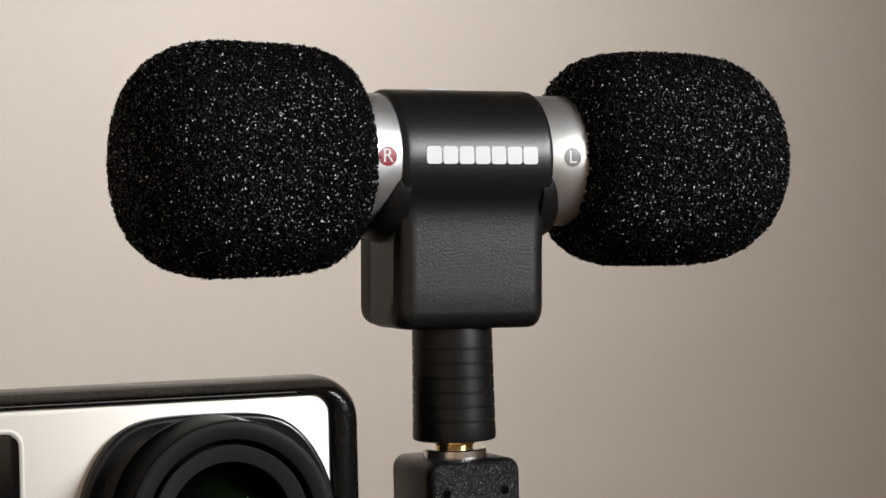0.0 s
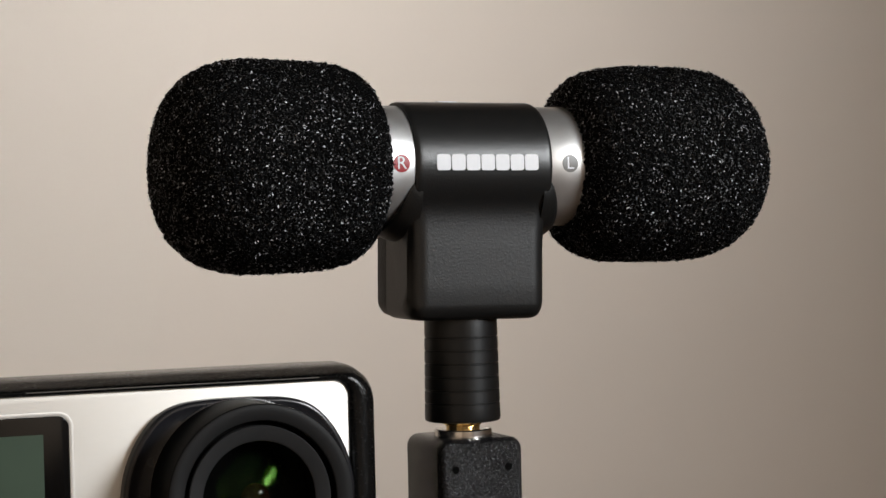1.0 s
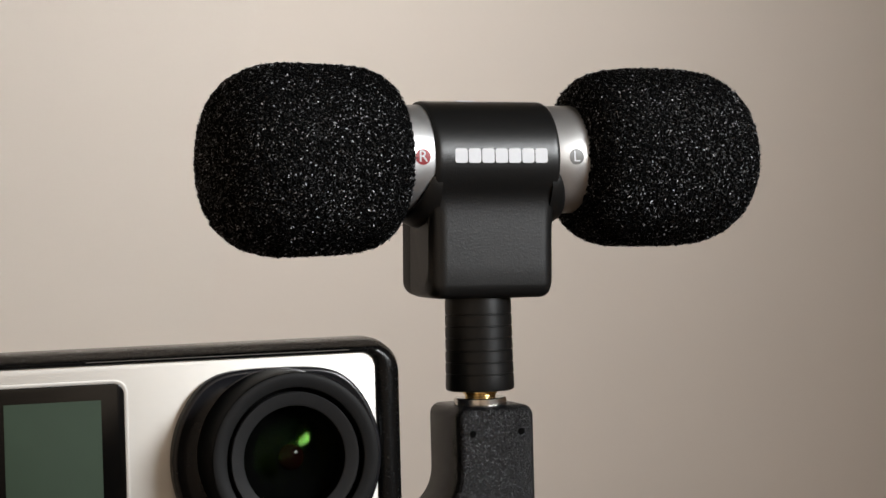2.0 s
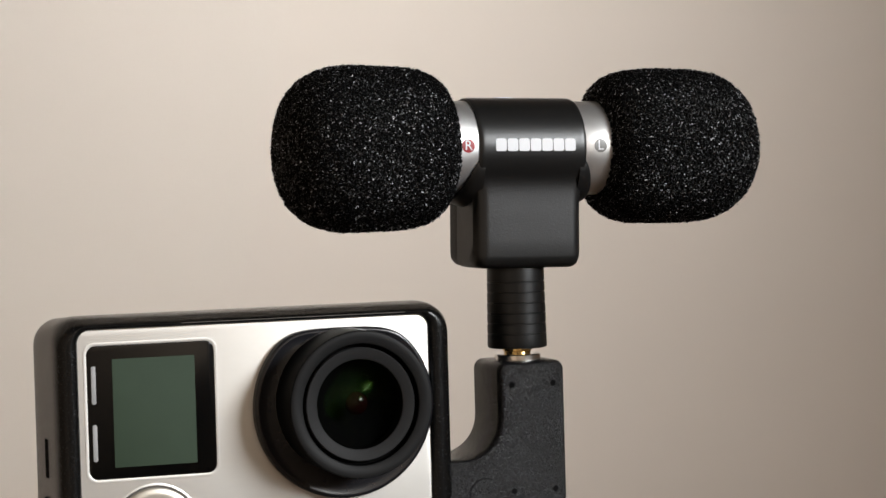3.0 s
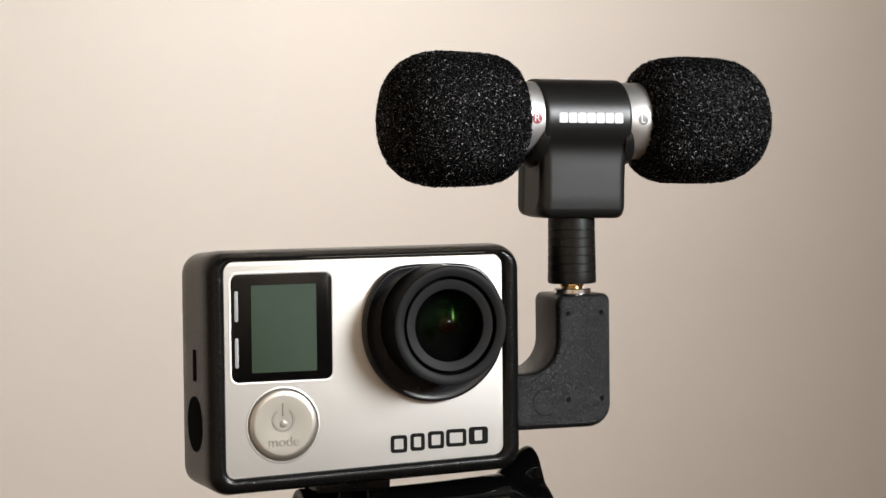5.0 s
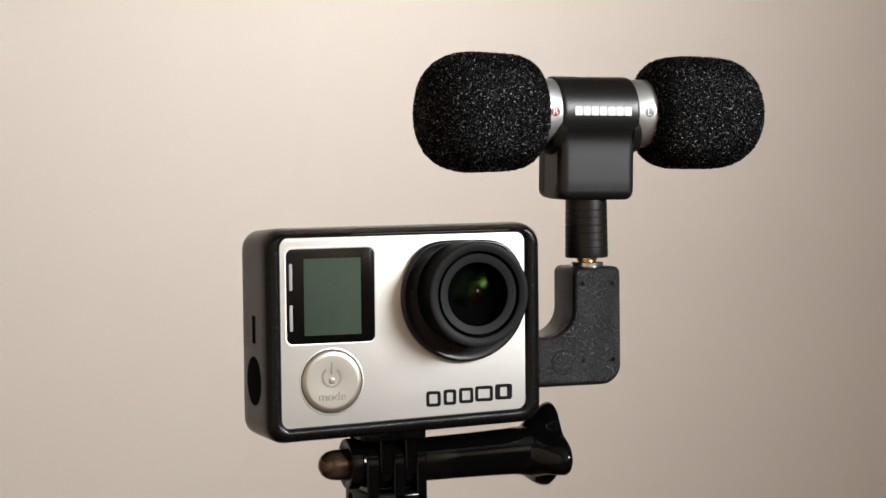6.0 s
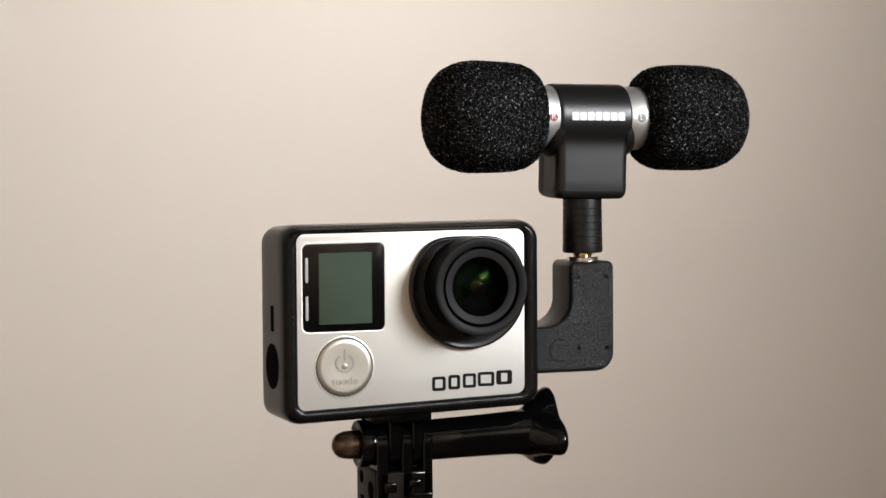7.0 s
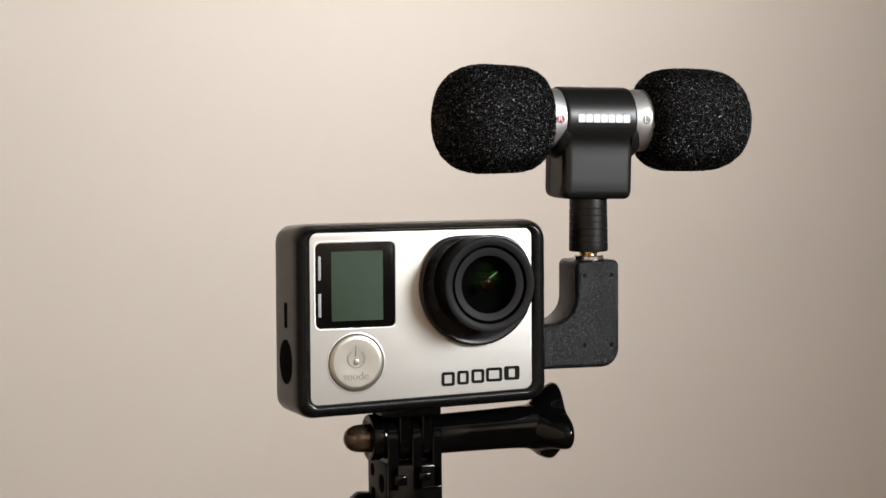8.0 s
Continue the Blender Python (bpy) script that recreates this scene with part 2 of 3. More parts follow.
# ---- action camera ----
PLATE = (-2.86, 2.86, -2.10, 1.99)
action = thing("action_camera", (0, 1, -2.2), "small silver and black action camera held in a black frame mount", "camera")
part("body", slab(-2.93, 2.9, -2.06, 2.02, 0.3, 0.12, 1.80, 0.05), lens_black, action, "dark grey plastic camera body")
bm = slab(*PLATE, 0.22, 0.0, 0.13, 0.05)
for v in bm.verts:
    if v.co.z < -1.0:
        v.co.z += 0.032 * v.co.x
plate = part("front_plate", bm, silver, action, "satin silver metal front plate")

bezel = part("display_panel", slab(-2.669, -0.69, -0.33, 1.698, 0.14, -0.012, 0.05, 0.012), display_black, action, "glossy black display panel")
part("screen", slab(-2.28, -1.0, -0.16, 1.49, 0.01, -0.017, 0.0, 0.003, 2), display_green, bezel, "blank grey-green liquid crystal screen")
for z0, z1 in ((0.815, 1.395), (-0.055, 0.51)):
    part("indicator_light", slab(-2.605, -2.535, z0, z1, 0.03, -0.017, 0.0, 0.003, 4), indicator, bezel, "pale grey indicator strip")
# pressed rim of the plate round the panel
outer, inner = rrect(-2.72, -0.64, -0.38, 1.748, 0.18), rrect(-2.672, -0.687, -0.333, 1.701, 0.142)
part("panel_rim", loft([[(x, 0.03, z) for x, z in outer], [(x, -0.006, z) for x, z in outer],
                        [(x * 0.5 + u * 0.5, -0.009, z * 0.5 + w * 0.5) for (x, z), (u, w) in zip(outer, inner)],
                        [(x, -0.004, z) for x, z in inner], [(x, 0.03, z) for x, z in inner]], close=True), silver, action)

BX, BZ = -1.683, -1.165
part("button_groove", turned([(-0.002, 0.735), (-0.012, 0.715), (-0.012, 0.70), (0.05, 0.68), (0.05, 0.735)], "y", (BX, 0, BZ), close=True), silver, action)
part("button_gap", turned([(0.03, 0.705), (-0.004, 0.70), (-0.004, 0.66), (0.03, 0.66)], "y", (BX, 0, BZ), close=True), groove_dark, action, "dark gap round the button")
button = part("mode_button", turned([(0.03, 0.665), (-0.025, 0.665), (-0.045, 0.64), (-0.048, 0.55), (-0.040, 0.3), (-0.036, 0.001)], "y", (BX, 0, BZ)),
              button_metal, action, "round silver power and mode button")


def arc_bar(cx, cz, radius, width, a0, a1, y0, y1, n=24):
    """A bent bar of an arc from a0 to a1 degrees, facing -y."""
    rings = []
    for i in range(n + 1):
        a = radians(a0 + (a1 - a0) * i / n)
        c, s = math.cos(a), math.sin(a)
        rings.append([(cx + (radius + dr) * c, y, cz + (radius + dr) * s) for dr, y in ((-width / 2, y1), (-width / 2, y0), (width / 2, y0), (width / 2, y1))])
    return loft(rings)


# raised marks in darker metal, their shadow lines painted as tone
part("power_symbol", joined(arc_bar(BX, BZ + 0.10, 0.205, 0.045, 125, 415, -0.052, -0.02),
                            block(BX - 0.024, BX + 0.024, -0.053, -0.02, BZ + 0.17, BZ + 0.42, 0.008, 1)), emboss_shaded, button, "embossed power symbol, its shade put into the metal tone")
part("status_lamp", turned([(-0.02, 0.075), (-0.052, 0.07), (-0.058, 0.04), (-0.06, 0.002)], "y", (BX, 0, BZ + 0.02), 24), emboss_shaded, button)
part("lettering", moved(letters("mode", 0.27, 0.006), BX, -0.05, BZ - 0.32), emboss_shaded, button, "embossed word mode, its shade put into the metal tone")

# product name as plain dark shapes
for i, (x0, x1) in enumerate(((0.463, 0.80), (0.865, 1.16), (1.225, 1.56), (1.60, 2.02), (2.07, 2.47))):
    w = 0.075 if i < 4 else 0.12
    z0, z1 = -1.825 + 0.02 * i, -1.485 + 0.02 * i
    ring_out, ring_in = rrect(x0, x1, z0, z1, 0.06, 4), rrect(x0 + w, x1 - w, z0 + 0.07, z1 - 0.07, 0.02, 4)
    part("letter_shape", loft([[(x, 0.0, z) for x, z in ring_out], [(x, -0.006, z) for x, z in ring_out],
                               [(x, -0.006, z) for x, z in ring_in], [(x, 0.0, z) for x, z in ring_in]], close=True), black_ink, action, "dark printed letter shape")

# lens: a raised housing with a flat top, a barrel and its glass
LX, LZ = 1.35, 0.668


def shield(scale, y, lift=0.0, n=96):
    """Outline of the housing: a circle cut flat at the top, its two corners rounded."""
    out = []
    for i in range(n):
        a = 2 * math.pi * i / n
        c, s = math.cos(a), math.sin(a)
        circle, flat = 1.45 * scale, 1.225 - 1.45 * (1 - scale)
        k = circle
        if s > 0:
            k = (circle ** -14 + (flat / s) ** -14) ** (-1 / 14)
        out.append((LX + k * c, y, LZ - 0.08 + lift + k * s))
    return out


def ring_at(r, y, n=96):
    return [(LX + r * math.cos(2 * math.pi * i / n), y, LZ + r * math.sin(2 * math.pi * i / n)) for i in range(n)]


housing = part("lens_housing", loft([shield(1.0, 0.05), shield(1.0, -0.13), shield(0.992, -0.155), shield(0.978, -0.168), shield(0.955, -0.172), shield(0.945, -0.165), shield(0.87, -0.17, 0.01),
                                     ring_at(1.14, -0.175), ring_at(1.12, -0.18), ring_at(1.0, -0.19)]), housing_black, action, "glossy black lens housing")
part("lens_barrel", turned([(-0.17, 1.125), (-0.35, 1.125), (-0.70, 1.13), (-0.95, 1.135), (-0.985, 1.132), (-0.995, 1.12), (-0.997, 1.10), (-0.985, 0.945), (-0.975, 0.93), (-0.88, 0.925), (-0.25, 0.925)],
                           "y", (LX, 0, LZ), 96, close=True), lens_black, housing, "matt black lens barrel")
part("barrel_face", turned([(-0.97, 1.12), (-1.0, 1.124), (-1.006, 1.115), (-1.006, 1.05), (-0.992, 0.95), (-0.982, 0.938), (-0.95, 0.936)], "y", (LX, 0, LZ), 96, close=True),
     face_grey, housing, "dark grey flat face of the barrel")
part("lens_ring", turned([(-0.80, 0.872), (-0.935, 0.872), (-0.948, 0.86), (-0.925, 0.705), (-0.915, 0.692), (-0.895, 0.690), (-0.895, 0.75), (-0.80, 0.76)], "y", (LX, 0, LZ), 96, close=True),
     ring_grey, housing, "dark grey ring round the lens glass")
part("ring_seat", turned([(-0.86, 0.93), (-0.86, 0.70), (-0.60, 0.70), (-0.60, 0.93)], "y", (LX, 0, LZ), 96, close=True), hole_shade_black, housing, "black seat behind the lens ring")
DOME, RIM = 1.0, 0.71
drop = math.sqrt(DOME ** 2 - RIM ** 2)
glass = part("front_glass", turned([(-0.64 - (math.sqrt(DOME ** 2 - r * r) - drop), r) for r in (0.71, 0.68, 0.6, 0.52, 0.44, 0.36, 0.28, 0.2, 0.12, 0.05, 0.002)],
                                   "y", (LX, 0, LZ), 96, caps=False), glass_black, housing, "green-coated black lens glass", smooth=60)

part("lens_cavity", turned([(-0.62, 0.70), (-0.58, 0.60), (-0.50, 0.45), (-0.42, 0.30), (-0.40, 0.001)], "y", (LX, 0, LZ), 64, caps=False), hole_shade_black, housing, "dark inside of the lens", smooth=60)
part("inner_element", turned([(-0.74, 0.18), (-0.78, 0.155), (-0.81, 0.10), (-0.82, 0.05), (-0.822, 0.001)], "y", (LX, 0, LZ), 40, caps=False), glass_red, housing, "dark red inner lens element", smooth=60)

# ---- frame mount round the camera ----
mount = thing("frame_mount", (0, 1, -3.7), "black plastic frame mount clasping the action camera", "camera mount")
OUT, INN = (-3.13, 3.185, -2.38, 2.055, 0.42), (-2.80, 2.79, -2.05, 1.94, 0.20)


WEDGE = 0.032  # the lower edges rise a little along x


def rim(s, y, crown=0.0):
    """Outline of the rim between its outer and inner edge, its top raised by crown."""
    v = [a + (b - a) * s for a, b in zip(OUT, INN)]
    return [(x, y, z + (WEDGE * x if z < -1.0 else 0)) for x, z in rrect(v[0], v[1], v[2], v[3] + crown, v[4], 10)]


part("rim", loft([rim(0.3, 1.89, -0.03), rim(0.06, 1.87, -0.02), rim(0, 1.81, -0.01), rim(0, 1.5, 0.01), rim(0, 1.0, 0.045), rim(0, 0.65, 0.075), rim(0, 0.35, 0.07), rim(0.03, 0.16, 0.04), rim(0.12, 0.04), rim(0.28, -0.05), rim(0.48, -0.085), rim(0.70, -0.085), rim(0.85, -0.07), rim(0.96, -0.035),
                  rim(1.0, 0.0), rim(1.0, 0.03), rim(0.65, 0.10), rim(0.65, 1.89)], close=True), frame_black, mount, "pebbled black plastic rim")
part("top_seam", block(-1.2, 2.4, -0.088, -0.05, 1.985, 2.0, 0.004, 1), groove_dark, mount)
# bar and disc just proud of the side paint the openings' shade
part("slot_shade", block(-3.137, -3.0, 0.84, 1.07, -0.36, 0.24, 0.006, 1), hole_shade_black, mount, "dark bar painted as the shade of a narrow side slot")
hole = turned([(-3.142, 0.001), (-3.138, 0.53), (-3.1, 0.55), (-3.0, 0.55)], "x", (0, 0.98, -1.18), 40)
part("opening_shade", hole, hole_shade_black, mount, "dark disc painted as the shade of a round side opening")
AXIS_Y, AXIS_Z = 1.0, -3.14


def finger(x0, x1, up, r=0.56):
    """A flat lug with a round end about the screw's axis, reaching up or down."""
    pts = []
    for i in range(17):
        a = radians(180 + 180 * i / 16) if up else radians(180 * i / 16)
        pts.append((AXIS_Y + r * math.cos(a), AXIS_Z + r * math.sin(a)))
    far = -2.28 if up else -4.35
    pts += [(AXIS_Y + r, far), (AXIS_Y - r, far)] if up else [(AXIS_Y - r, far), (AXIS_Y + r, far)]
    e = 0.03
    rings = [[(x, AXIS_Y + (y - AXIS_Y) * k, AXIS_Z + (z - AXIS_Z) * k) for y, z in pts] for x, k in ((x0, 0.95), (x0 + e, 1), (x1 - e, 1), (x1, 0.95))]
    return loft(rings)


for x0, x1 in ((-0.45, -0.15), (0.13, 0.38)):
    part("mounting_finger", finger(x0, x1, True), gloss_black, mount)
part("finger_base", block(-1.0, 0.50, 0.1, 1.75, -2.55, -2.25, 0.08), gloss_black, mount)
part("nut_cup", turned([(-1.0, 0.30), (-1.09, 0.44), (-1.10, 0.50), (-1.08, 0.545), (-1.04, 0.56), (-0.84, 0.56), (-0.80, 0.52), (-0.55, 0.50)], "x", (0, AXIS_Y, AXIS_Z + 0.03), 48), gloss_black, mount)

# ---- thumb screw ----
screw = thing("thumb_screw", (1, AXIS_Y, AXIS_Z), "glossy black thumb screw with a lobed knob through the mount", "screw")
rings = []
for x, r in ((0.56, 0.40), (0.60, 0.46), (0.66, 0.485), (1.4, 0.495), (2.0, 0.505), (2.6, 0.52), (3.0, 0.54), (3.2, 0.55)):
    rings.append([(x, AXIS_Y + r * math.cos(a), AXIS_Z + 0.035 + 0.030 * (x - 0.76) + r * math.sin(a)) for a in (2 * math.pi * i / 56 for i in range(56))])
part("shaft", loft(rings), gloss_black, screw)
part("screw_rod", turned([(-1.0, 0.22), (0.9, 0.22)], "x", (0, AXIS_Y, AXIS_Z), 24), nickel, screw, "metal rod")
part("tip", turned([(-1.02, 0.345), (-1.30, 0.34), (-1.44, 0.32), (-1.55, 0.275), (-1.63, 0.205), (-1.68, 0.11), (-1.70, 0.01)], "x", (0, AXIS_Y, AXIS_Z + 0.02), 40), bronze, screw, "dark bronze domed nut")
rings = []
for x, r, amp in ((2.90, 0.50, 0.0), (3.08, 0.53, 0.01), (3.22, 0.60, 0.06), (3.36, 0.66, 0.13), (3.52, 0.71, 0.21), (3.68, 0.74, 0.27), (3.80, 0.75, 0.30),
                  (3.88, 0.74, 0.29), (3.93, 0.70, 0.26), (3.96, 0.60, 0.18), (3.965, 0.3, 0.03), (3.95, 0.03, 0.0)):
    ring = []
    for i in range(84):
        a = 2 * math.pi * i / 84
        lobe = math.cos(3 * (a - radians(72)))
        d = r + amp * (lobe if lobe > 0 else 0.7 * lobe)
        ring.append((x, AXIS_Y + d * math.cos(a), AXIS_Z + 0.085 + 1.04 * d * math.sin(a)))
    rings.append(ring)
part("knob", loft(rings), gloss_black, screw, smooth=60)

# ---- stand under the mount ----
stand = thing("camera_stand", (0, 1, -HEIGHT * 100), "black plastic stand post with ribbed side holding the mount", "stand")
for x0, x1 in ((-0.76, -0.47), (-0.14, 0.12), (0.39, 0.62)):
    part("mounting_finger", finger(x0, x1, False), gloss_black, stand)
part("post", block(-0.74, 0.64, 0.44, 1.95, -9.0, -3.72, 0.09), gloss_black, stand)
part("side_plate", block(-0.80, -0.72, 0.47, 1.93, -9.0, -3.70, 0.05), mic_side, stand, "brown-black ribbed side plate")
# the plate stays flat: dark discs and bars paint its hollows' shade
for y, z, r in ((1.55, -3.98, 0.16), (0.84, -4.22, 0.23)):
    part("side_hole_shade", turned([(-0.806, 0.001), (-0.805, r * 0.9), (-0.80, r), (-0.74, r)], "x", (0, y, z), 28), hole_shade_black, stand)
for y, top in ((1.50, -4.36), (0.92, -4.66)):
    part("side_hollow_shade", block(-0.806, -0.74, y - 0.19, y + 0.19, -8.6, top, 0.06, 2), hole_shade_black, stand)
part("step", block(0.12, 0.62, 0.41, 0.6, -4.36, -4.28, 0.03), gloss_black, stand)
part("step", block(-0.60, -0.26, 0.415, 0.6, -4.26, -3.98, 0.06), gloss_black, stand)
part("step", block(0.02, 0.34, 0.415, 0.6, -4.16, -3.94, 0.06), gloss_black, stand)
part("clamp_knob", turned([(-1.12, 0.15), (-1.08, 0.35), (-0.95, 0.45), (-0.7, 0.45), (-0.55, 0.35)], "x", (-0.12, 1.95, -5.02), 32), gloss_black, stand)
part("pole", turned([(-HEIGHT * 100 + 2, 1.2), (-8.8, 1.2)], "z", (0, 1.05, 0), 32), rubber, stand)
part("base", turned([(-HEIGHT * 100, 16), (-HEIGHT * 100 + 1, 16), (-HEIGHT * 100 + 2.2, 14), (-HEIGHT * 100 + 2.5, 2)], "z", (0, 1.05, 0), 48), rubber, stand)

# ---- audio adapter on the camera's side ----
adapter = thing("audio_adapter", (4.55, 0.65, -1.55), "grained black plastic right-angle audio adapter plugged into the camera", "adapter")
A_FRONT, A_BACK = 0.105, 1.36


def elbow(d):
    """Outline of the elbow shrunk by d."""
    x0, x1, z0, z1, xi, zi = 3.04, 5.165, -1.55, 1.09, 4.02, -0.43
    pts = []

    def corner(cx, cz, r, a0, a1, n=8):
        for i in range(n + 1):
            a = radians(a0 + (a1 - a0) * i / n)
            pts.append((cx + r * math.cos(a), cz + r * math.sin(a)))
    corner(x1 - 0.16, z1 - 0.16, 0.16 - d, 0, 90)
    corner(xi + 0.16, z1 - 0.16, 0.16 - d, 90, 180)
    corner(xi - 0.62, zi + 0.62, 0.62 + d, 360, 270, 14)
    corner(x0 + 0.12, zi - 0.12, 0.12 - d, 90, 180)
    corner(x0 + 0.12, z0 + 0.12, 0.12 - d, 180, 270)
    corner(x1 - 0.45, z0 + 0.45, 0.45 - d, 270, 360)
    return pts


rings = []
for d, y in ((0.10, A_BACK), (0.03, A_BACK - 0.03), (0.0, A_BACK - 0.1), (0.0, A_FRONT + 0.10), (0.03, A_FRONT + 0.03), (0.06, A_FRONT + 0.008), (0.10, A_FRONT)):
    rings.append([(x, y, z) for x, z in elbow(d)])
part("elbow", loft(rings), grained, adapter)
# pin holes and engraving: shade painted as thin dark shapes on the front
for x in (4.231, 4.948):
    for z in (-0.983, 0.722):
        part("pin_hole_shade", turned([(-0.005, 0.001), (-0.006, 0.035), (-0.004, 0.05), (0.02, 0.05)], "y", (x, A_FRONT, z), 16), hole_shade_black, adapter, "small dark disc painted as the shade of a pin hole")
part("emblem_shade", arc_bar(3.74, -1.01, 0.265, 0.022, 60, 300, A_FRONT - 0.003, A_FRONT + 0.02), hole_shade_black, adapter, "dark arc painted as the shade of an engraved curved mark")
part("plug", block(2.9, 3.2, 0.45, 0.9, -1.35, -0.65, 0.05), nickel, adapter)
part("socket_sleeve", turned([(1.05, 0.37), (1.17, 0.37), (1.185, 0.355), (1.185, 0.2), (1.05, 0.2)], "z", (4.557, 0.65, 0), 40, close=True), nickel, adapter, "bright nickel socket ring")

# ---- stereo microphone ----
MIC = Matrix.Translation((4.583, 0.64, 4.52)) @ Matrix.Rotation(radians(1.2), 4, "Z") @ Matrix.Rotation(radians(1.2), 4, "Y")
STEM = Matrix.Translation((4.557, 0.65, 0))
mic = thing("stereo_microphone", (4.557, 0.65, 1.1), "black plastic T-shaped stereo microphone with silver collars", "microphone")
R_BODY = 0.815


def wrap(bm, along, up, radius):
    """Bends flat work in x and z (facing -y) round the microphone's axis."""
    for v in bm.verts:
        a, b, h = v.co.x + along, v.co.z + up, -v.co.y
        ang = b / radius
        v.co = (a, -(radius + h) * math.cos(ang), (radius + h) * math.sin(ang))
    return bm


BLOCK_FRONT, BLOCK_LOW = -0.64, -1.93


def shell_profile(x, inset):
    """Section of the front shell at x: the barrel above runs smoothly into the flat block below."""
    over = max(0.0, abs(x) - 0.70) / 0.19
    plan = 0.19 * (1 - math.sqrt(max(0.0, 1 - min(over, 1.0) ** 2)))
    r = R_BODY - inset
    pts = [(r * math.cos(radians(a)), r * math.sin(radians(a))) for a in range(-70, 211, 5)]
    front = BLOCK_FRONT + plan
    p0, p1, p2, p3 = Vector(pts[-1]), Vector(pts[-1]) + Vector((0.5, -0.866)) * 0.16, Vector((front, -0.66)), Vector((front, -1.12))
    for i in range(1, 11):
        k = i / 10
        pts.append(tuple(p0 * (1 - k) ** 3 + p1 * 3 * k * (1 - k) ** 2 + p2 * 3 * k * k * (1 - k) + p3 * k ** 3))
    low = BLOCK_LOW + inset + plan * 0.5
    pts += [(front, -1.2), (front, -1.45), (front, low + 0.2)]
    for i in range(1, 7):
        a = radians(90 * i / 6)
        pts.append((front + 0.2 * (1 - math.cos(a)), low + 0.2 - 0.2 * math.sin(a)))
    pts += [(0.0, low), (0.26, low), (0.26, -1.2), (0.26, -0.80)]
    return [(x * 1.05 if x > 0 else x, y, z) for y, z in pts]


rings = []
STEPS = ((0.902, 0.05), (0.894, 0.02), (0.872, 0.005), (0.84, 0.0), (0.80, 0.0), (0.76, 0.0), (0.72, 0.0), (0.68, 0.0), (0.3, 0.0))
for x, inset in STEPS:
    rings.append(shell_profile(x, inset))
rings += [shell_profile(-x, inset) for x, inset in STEPS[::-1]]
part("front_shell", loft(rings), mic_black, mic, "grained black front shell with the barrel", turn=MIC, smooth=35)
rings = []
for y, d in ((0.28, 0.03), (0.31, 0.0), (0.60, 0.0), (0.68, 0.03), (0.725, 0.08), (0.74, 0.14)):
    rings.append([(x, y, z) for x, z in rrect(-0.885 + d, 0.925 - d, BLOCK_LOW + 0.02 + d, -0.30, 0.20 - d * 0.6, 6)])
part("back_shell", loft(rings), mic_side, mic, "smooth dark back shell", turn=MIC)
part("shell_seam", block(-0.855, 0.855, 0.24, 0.30, BLOCK_LOW + 0.05, -0.4, 0.02, 1), hole_shade_black, mic, turn=MIC)
# lips that cup the collars
for side in (-1, 1):
    lip = []
    for a0 in range(195, 346, 5):
        a = radians(a0)
        c, s = math.cos(a), math.sin(a)
        rise = math.sin(math.pi * (a0 - 195) / 150) ** 0.75
        lift = 0.25 * rise
        lip.append([(side * along + (0.045 if side > 0 else 0), (0.765 + (r - 0.765) * rise) * c, (0.765 + (r - 0.765) * rise) * s)
                    for along, r in ((0.80, 0.766), (0.86 + lift, 0.768), (0.89 + lift, 0.78), (0.90 + lift, 0.81), (0.89 + lift * 0.92, 0.855),
                                     (0.87 + lift * 0.7, 0.90), (0.85 + lift * 0.35, 0.94), (0.80, 0.97))])
    part("collar_lip", loft(lip), mic_black, mic, turn=MIC, smooth=75)
for side, letter, ink, at in ((-1, "R", red_ink, -1.09), (1, "L", grey_ink, 1.20)):
    collar = part("collar", turned([(side * 0.86, 0.60), (side * 0.86, 0.745), (side * 0.90, 0.765), (side * 1.5, 0.765), (side * 1.5, 0.60)], "x", (0, 0, 0), 96, close=True), satin, mic,
                  "satin silver metal collar", turn=MIC)
    disc = bmesh.new()
    bmesh.ops.create_grid(disc, x_segments=16, y_segments=16, size=1)
    for v in disc.verts:
        x, z = v.co.x, v.co.y
        v.co = (0.110 * x * math.sqrt(1 - z * z / 2), -0.004, 0.110 * z * math.sqrt(1 - x * x / 2))
    part("badge", wrap(disc, at, 0.03, 0.765), ink, collar, "red round badge" if letter == "R" else "grey round badge", turn=MIC)
    part("letter", wrap(moved(letters(letter, 0.22, 0.001), 0, -0.008, 0), at, 0.03, 0.765), white_ink, collar, "white letter " + letter, turn=MIC)
# maker's name as plain white shapes
for i in range(7):
    x0 = -0.640 + i * 0.1985
    part("letter_shape", wrap(slab(x0, x0 + 0.185, -0.10, 0.10, 0.035, -0.006, 0.0, 0.001, 4, 1), 0, 0.045, R_BODY), white_ink, mic, "white printed letter shape", turn=MIC)
top = slab(-0.22, 0.06, -0.05, 0.05, 0.03, -0.012, 0.0, 0.004, 3, 1)
part("top_mark", wrap(top, -0.10, R_BODY * math.pi / 2, R_BODY), white_ink, mic, turn=MIC)
# rubber sleeve of the plug, with six grooves
profile = [(2.70, 0.455), (2.62, 0.462)]
for i in range(6):
    z = 2.36 - i * 0.168
    r = 0.465 + 0.018 * (2.6 - z) / 1.3
    profile += [(z + 0.014, r), (z + 0.008, r - 0.011), (z - 0.008, r - 0.011), (z - 0.014, r)]
profile += [(1.34, 0.485), (1.30, 0.478), (1.285, 0.455), (1.285, 0.1)]
part("strain_relief", turned(profile, "z", (0, 0, 0), 64), rubber, mic, "grooved black rubber plug sleeve", turn=STEM)
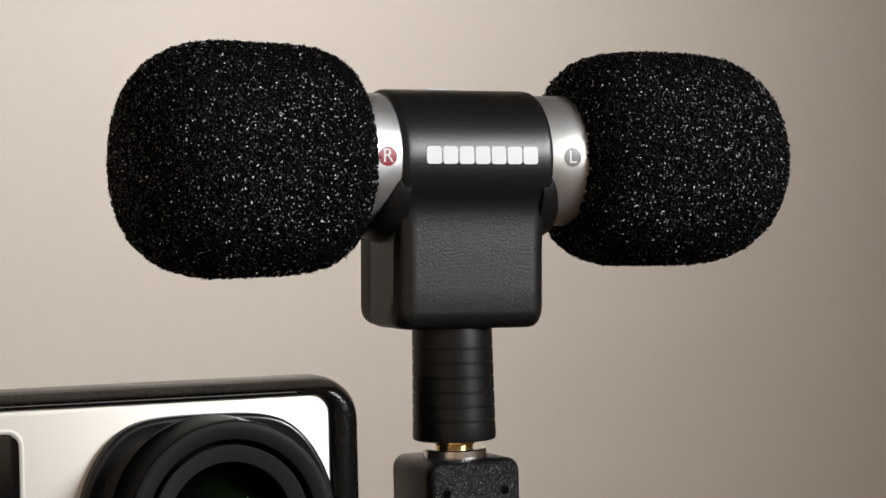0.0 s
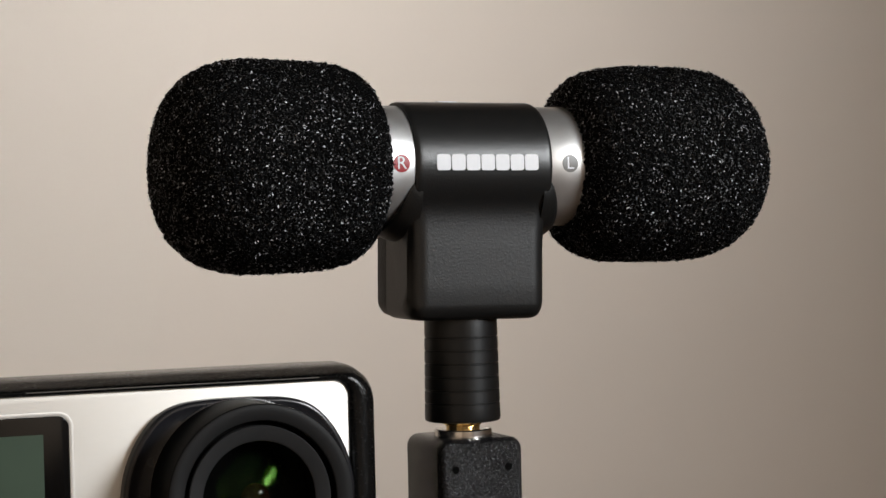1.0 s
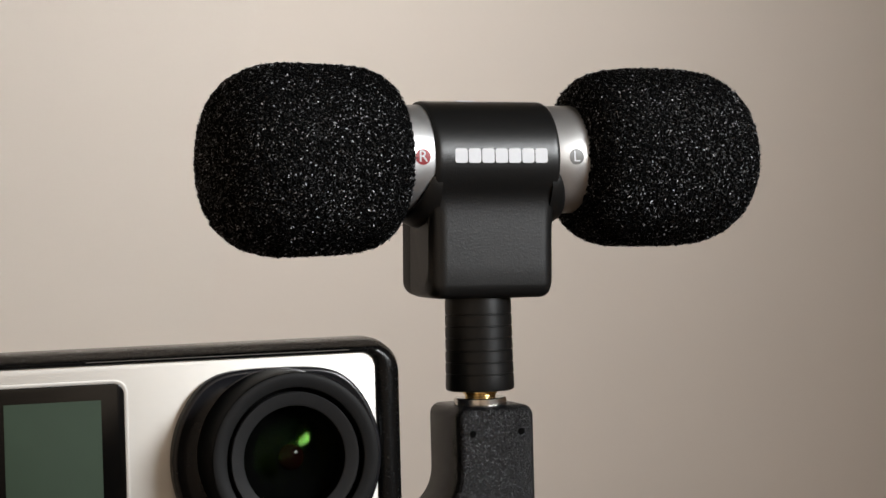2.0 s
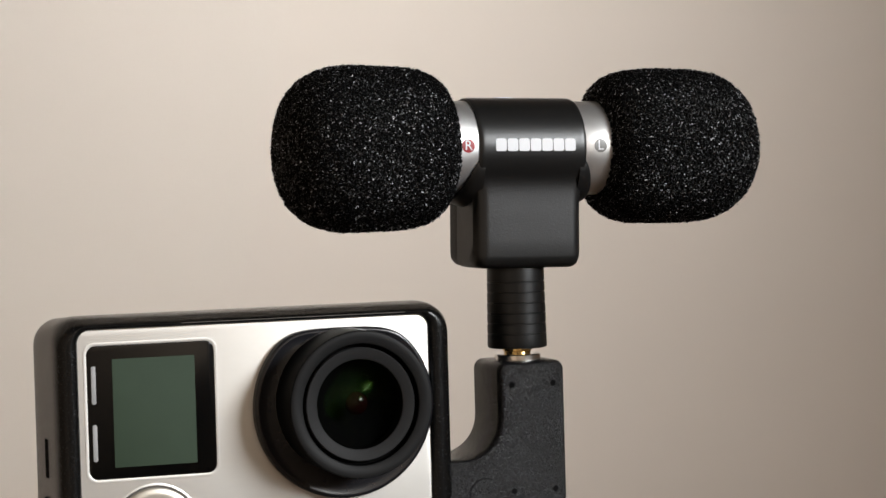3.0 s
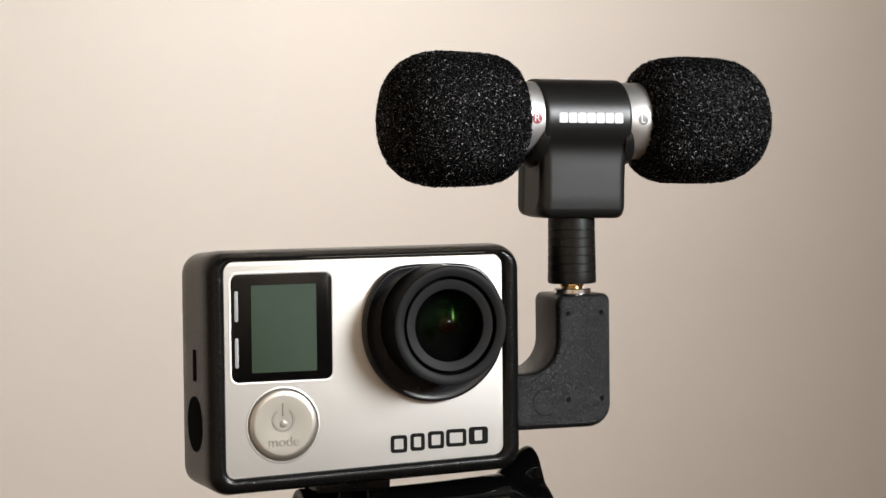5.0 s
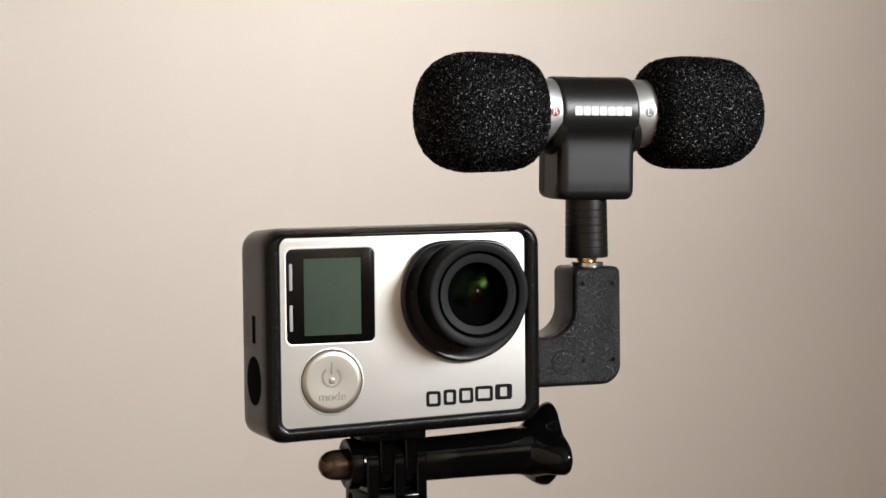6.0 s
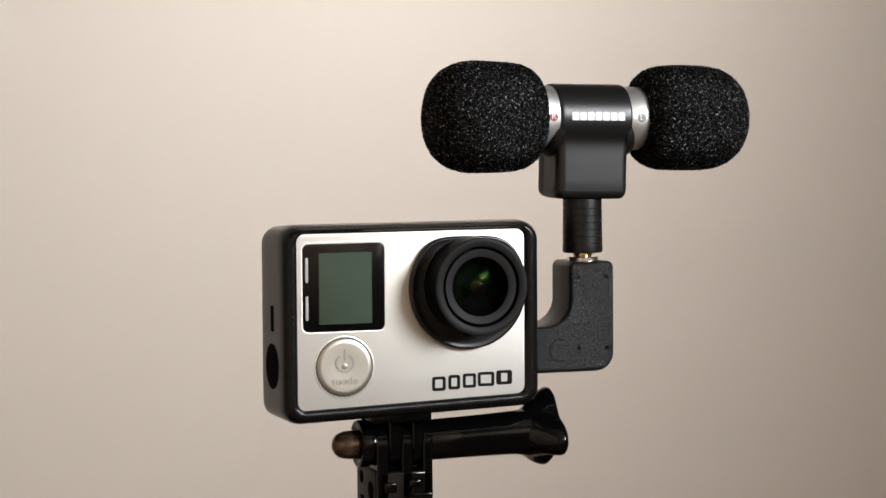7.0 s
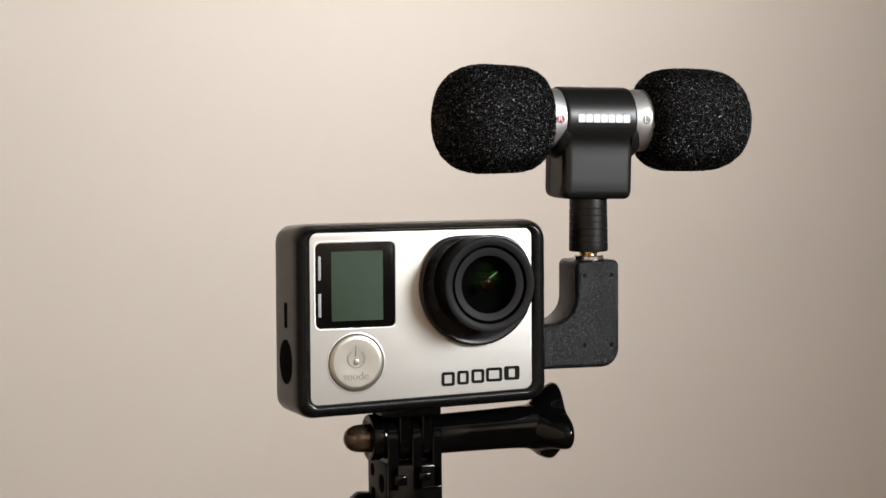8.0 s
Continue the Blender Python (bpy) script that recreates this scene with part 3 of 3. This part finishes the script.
part("plug_collar", turned([(1.31, 0.24), (1.24, 0.24), (1.225, 0.22), (1.12, 0.2), (1.0, 0.17)], "z", (0, 0, 0), 40), gold, mic, "gold-plated plug", turn=STEM)


# ---- foam windscreens ----
def windscreen(side, middle, half, radius, seed, taper=0.0, sink=0.0):
    """A foam cap: a lathe shape with a rough cellular skin and thousands of small cell-wall flakes painted as glints.
    """
    rng = np.random.default_rng(seed)
    na, nl = 460, 250
    t = (np.arange(nl) + 0.5) / nl * math.pi
    e = np.where(np.cos(t) * side < 0, 4.4, 2.7)
    k = (np.abs(np.cos(t)) ** e + np.abs(np.sin(t)) ** e) ** (-1 / e)
    along, rad = half * k * np.cos(t), radius * k * np.sin(t)
    a = np.arange(na) / na * 2 * math.pi
    pts = np.stack([np.repeat(along, na), np.outer(rad, np.cos(a)).ravel(), np.outer(rad, np.sin(a)).ravel()], 1)
    out = pts / np.array([half, radius, radius])
    out = np.sign(out) * np.abs(out) ** (np.repeat(e, na)[:, None] - 1)
    out /= np.linalg.norm(out, axis=1, keepdims=True)
    pts[:, 1:] *= 1 - taper * side * -pts[:, :1] / half
    pts[:, 2] -= sink
    rough = np.array([0.020 * noise.noise(Vector(p) * 12 + Vector((seed, 0, 0))) + 0.034 * noise.noise(Vector(p) * 27) + 0.012 * noise.noise(Vector(p) * 1.2) for p in pts.tolist()])
    pts = pts + out * rough[:, None]
    i, j = np.meshgrid(np.arange(nl - 1), np.arange(na), indexing="ij")
    quads = np.stack([i * na + j, i * na + (j + 1) % na, (i + 1) * na + (j + 1) % na, (i + 1) * na + j], -1).reshape(-1, 4)
    # cell-wall flakes that carry the painted glints
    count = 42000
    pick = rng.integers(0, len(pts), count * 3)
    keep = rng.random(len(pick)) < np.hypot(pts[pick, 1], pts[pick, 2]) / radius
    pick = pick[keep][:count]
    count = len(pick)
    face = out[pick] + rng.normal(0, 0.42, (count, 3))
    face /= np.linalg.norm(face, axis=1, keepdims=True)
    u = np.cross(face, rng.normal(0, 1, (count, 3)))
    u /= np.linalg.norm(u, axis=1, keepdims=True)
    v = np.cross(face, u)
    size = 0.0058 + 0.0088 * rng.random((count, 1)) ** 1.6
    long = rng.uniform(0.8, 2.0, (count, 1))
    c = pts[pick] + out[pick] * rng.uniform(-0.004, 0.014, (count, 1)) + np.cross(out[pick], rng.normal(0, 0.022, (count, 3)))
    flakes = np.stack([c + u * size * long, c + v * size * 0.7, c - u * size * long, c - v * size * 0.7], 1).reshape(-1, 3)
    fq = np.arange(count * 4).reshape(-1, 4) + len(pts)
    turn = np.array(MIC)
    allp = np.concatenate([pts, flakes]) + np.array([middle, 0, 0])
    allp = allp @ turn[:3, :3].T + turn[:3, 3]
    base = np.array(MIC @ Vector((middle - side * half, 0, 0)))
    ob = thing("windscreen", base, "black open-cell foam windscreen on a microphone capsule", "windscreen", "windscreens on the microphone")
    ends = [list(range(na))[::-1], list(range((nl - 1) * na, nl * na))]
    for name, faces, mat in (("foam_body", quads.tolist() + ends, foam), ("cell_wall_glints", fq.tolist(), glint)):
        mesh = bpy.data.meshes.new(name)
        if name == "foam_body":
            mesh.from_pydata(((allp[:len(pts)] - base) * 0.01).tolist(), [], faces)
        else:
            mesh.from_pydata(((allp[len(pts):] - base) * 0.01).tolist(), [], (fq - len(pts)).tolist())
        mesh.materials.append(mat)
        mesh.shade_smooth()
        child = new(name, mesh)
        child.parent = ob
        tagged(child, "cell-wall flakes of the foam with glints painted into their colour" if name == "cell_wall_glints" else "", kind="stuff" if name == "cell_wall_glints" else "")
    return ob


windscreen(-1, -2.58, 1.395, 1.31, 3, 0.035, 0.005)
windscreen(1, 2.80, 1.425, 1.265, 8, 0.0, -0.03)
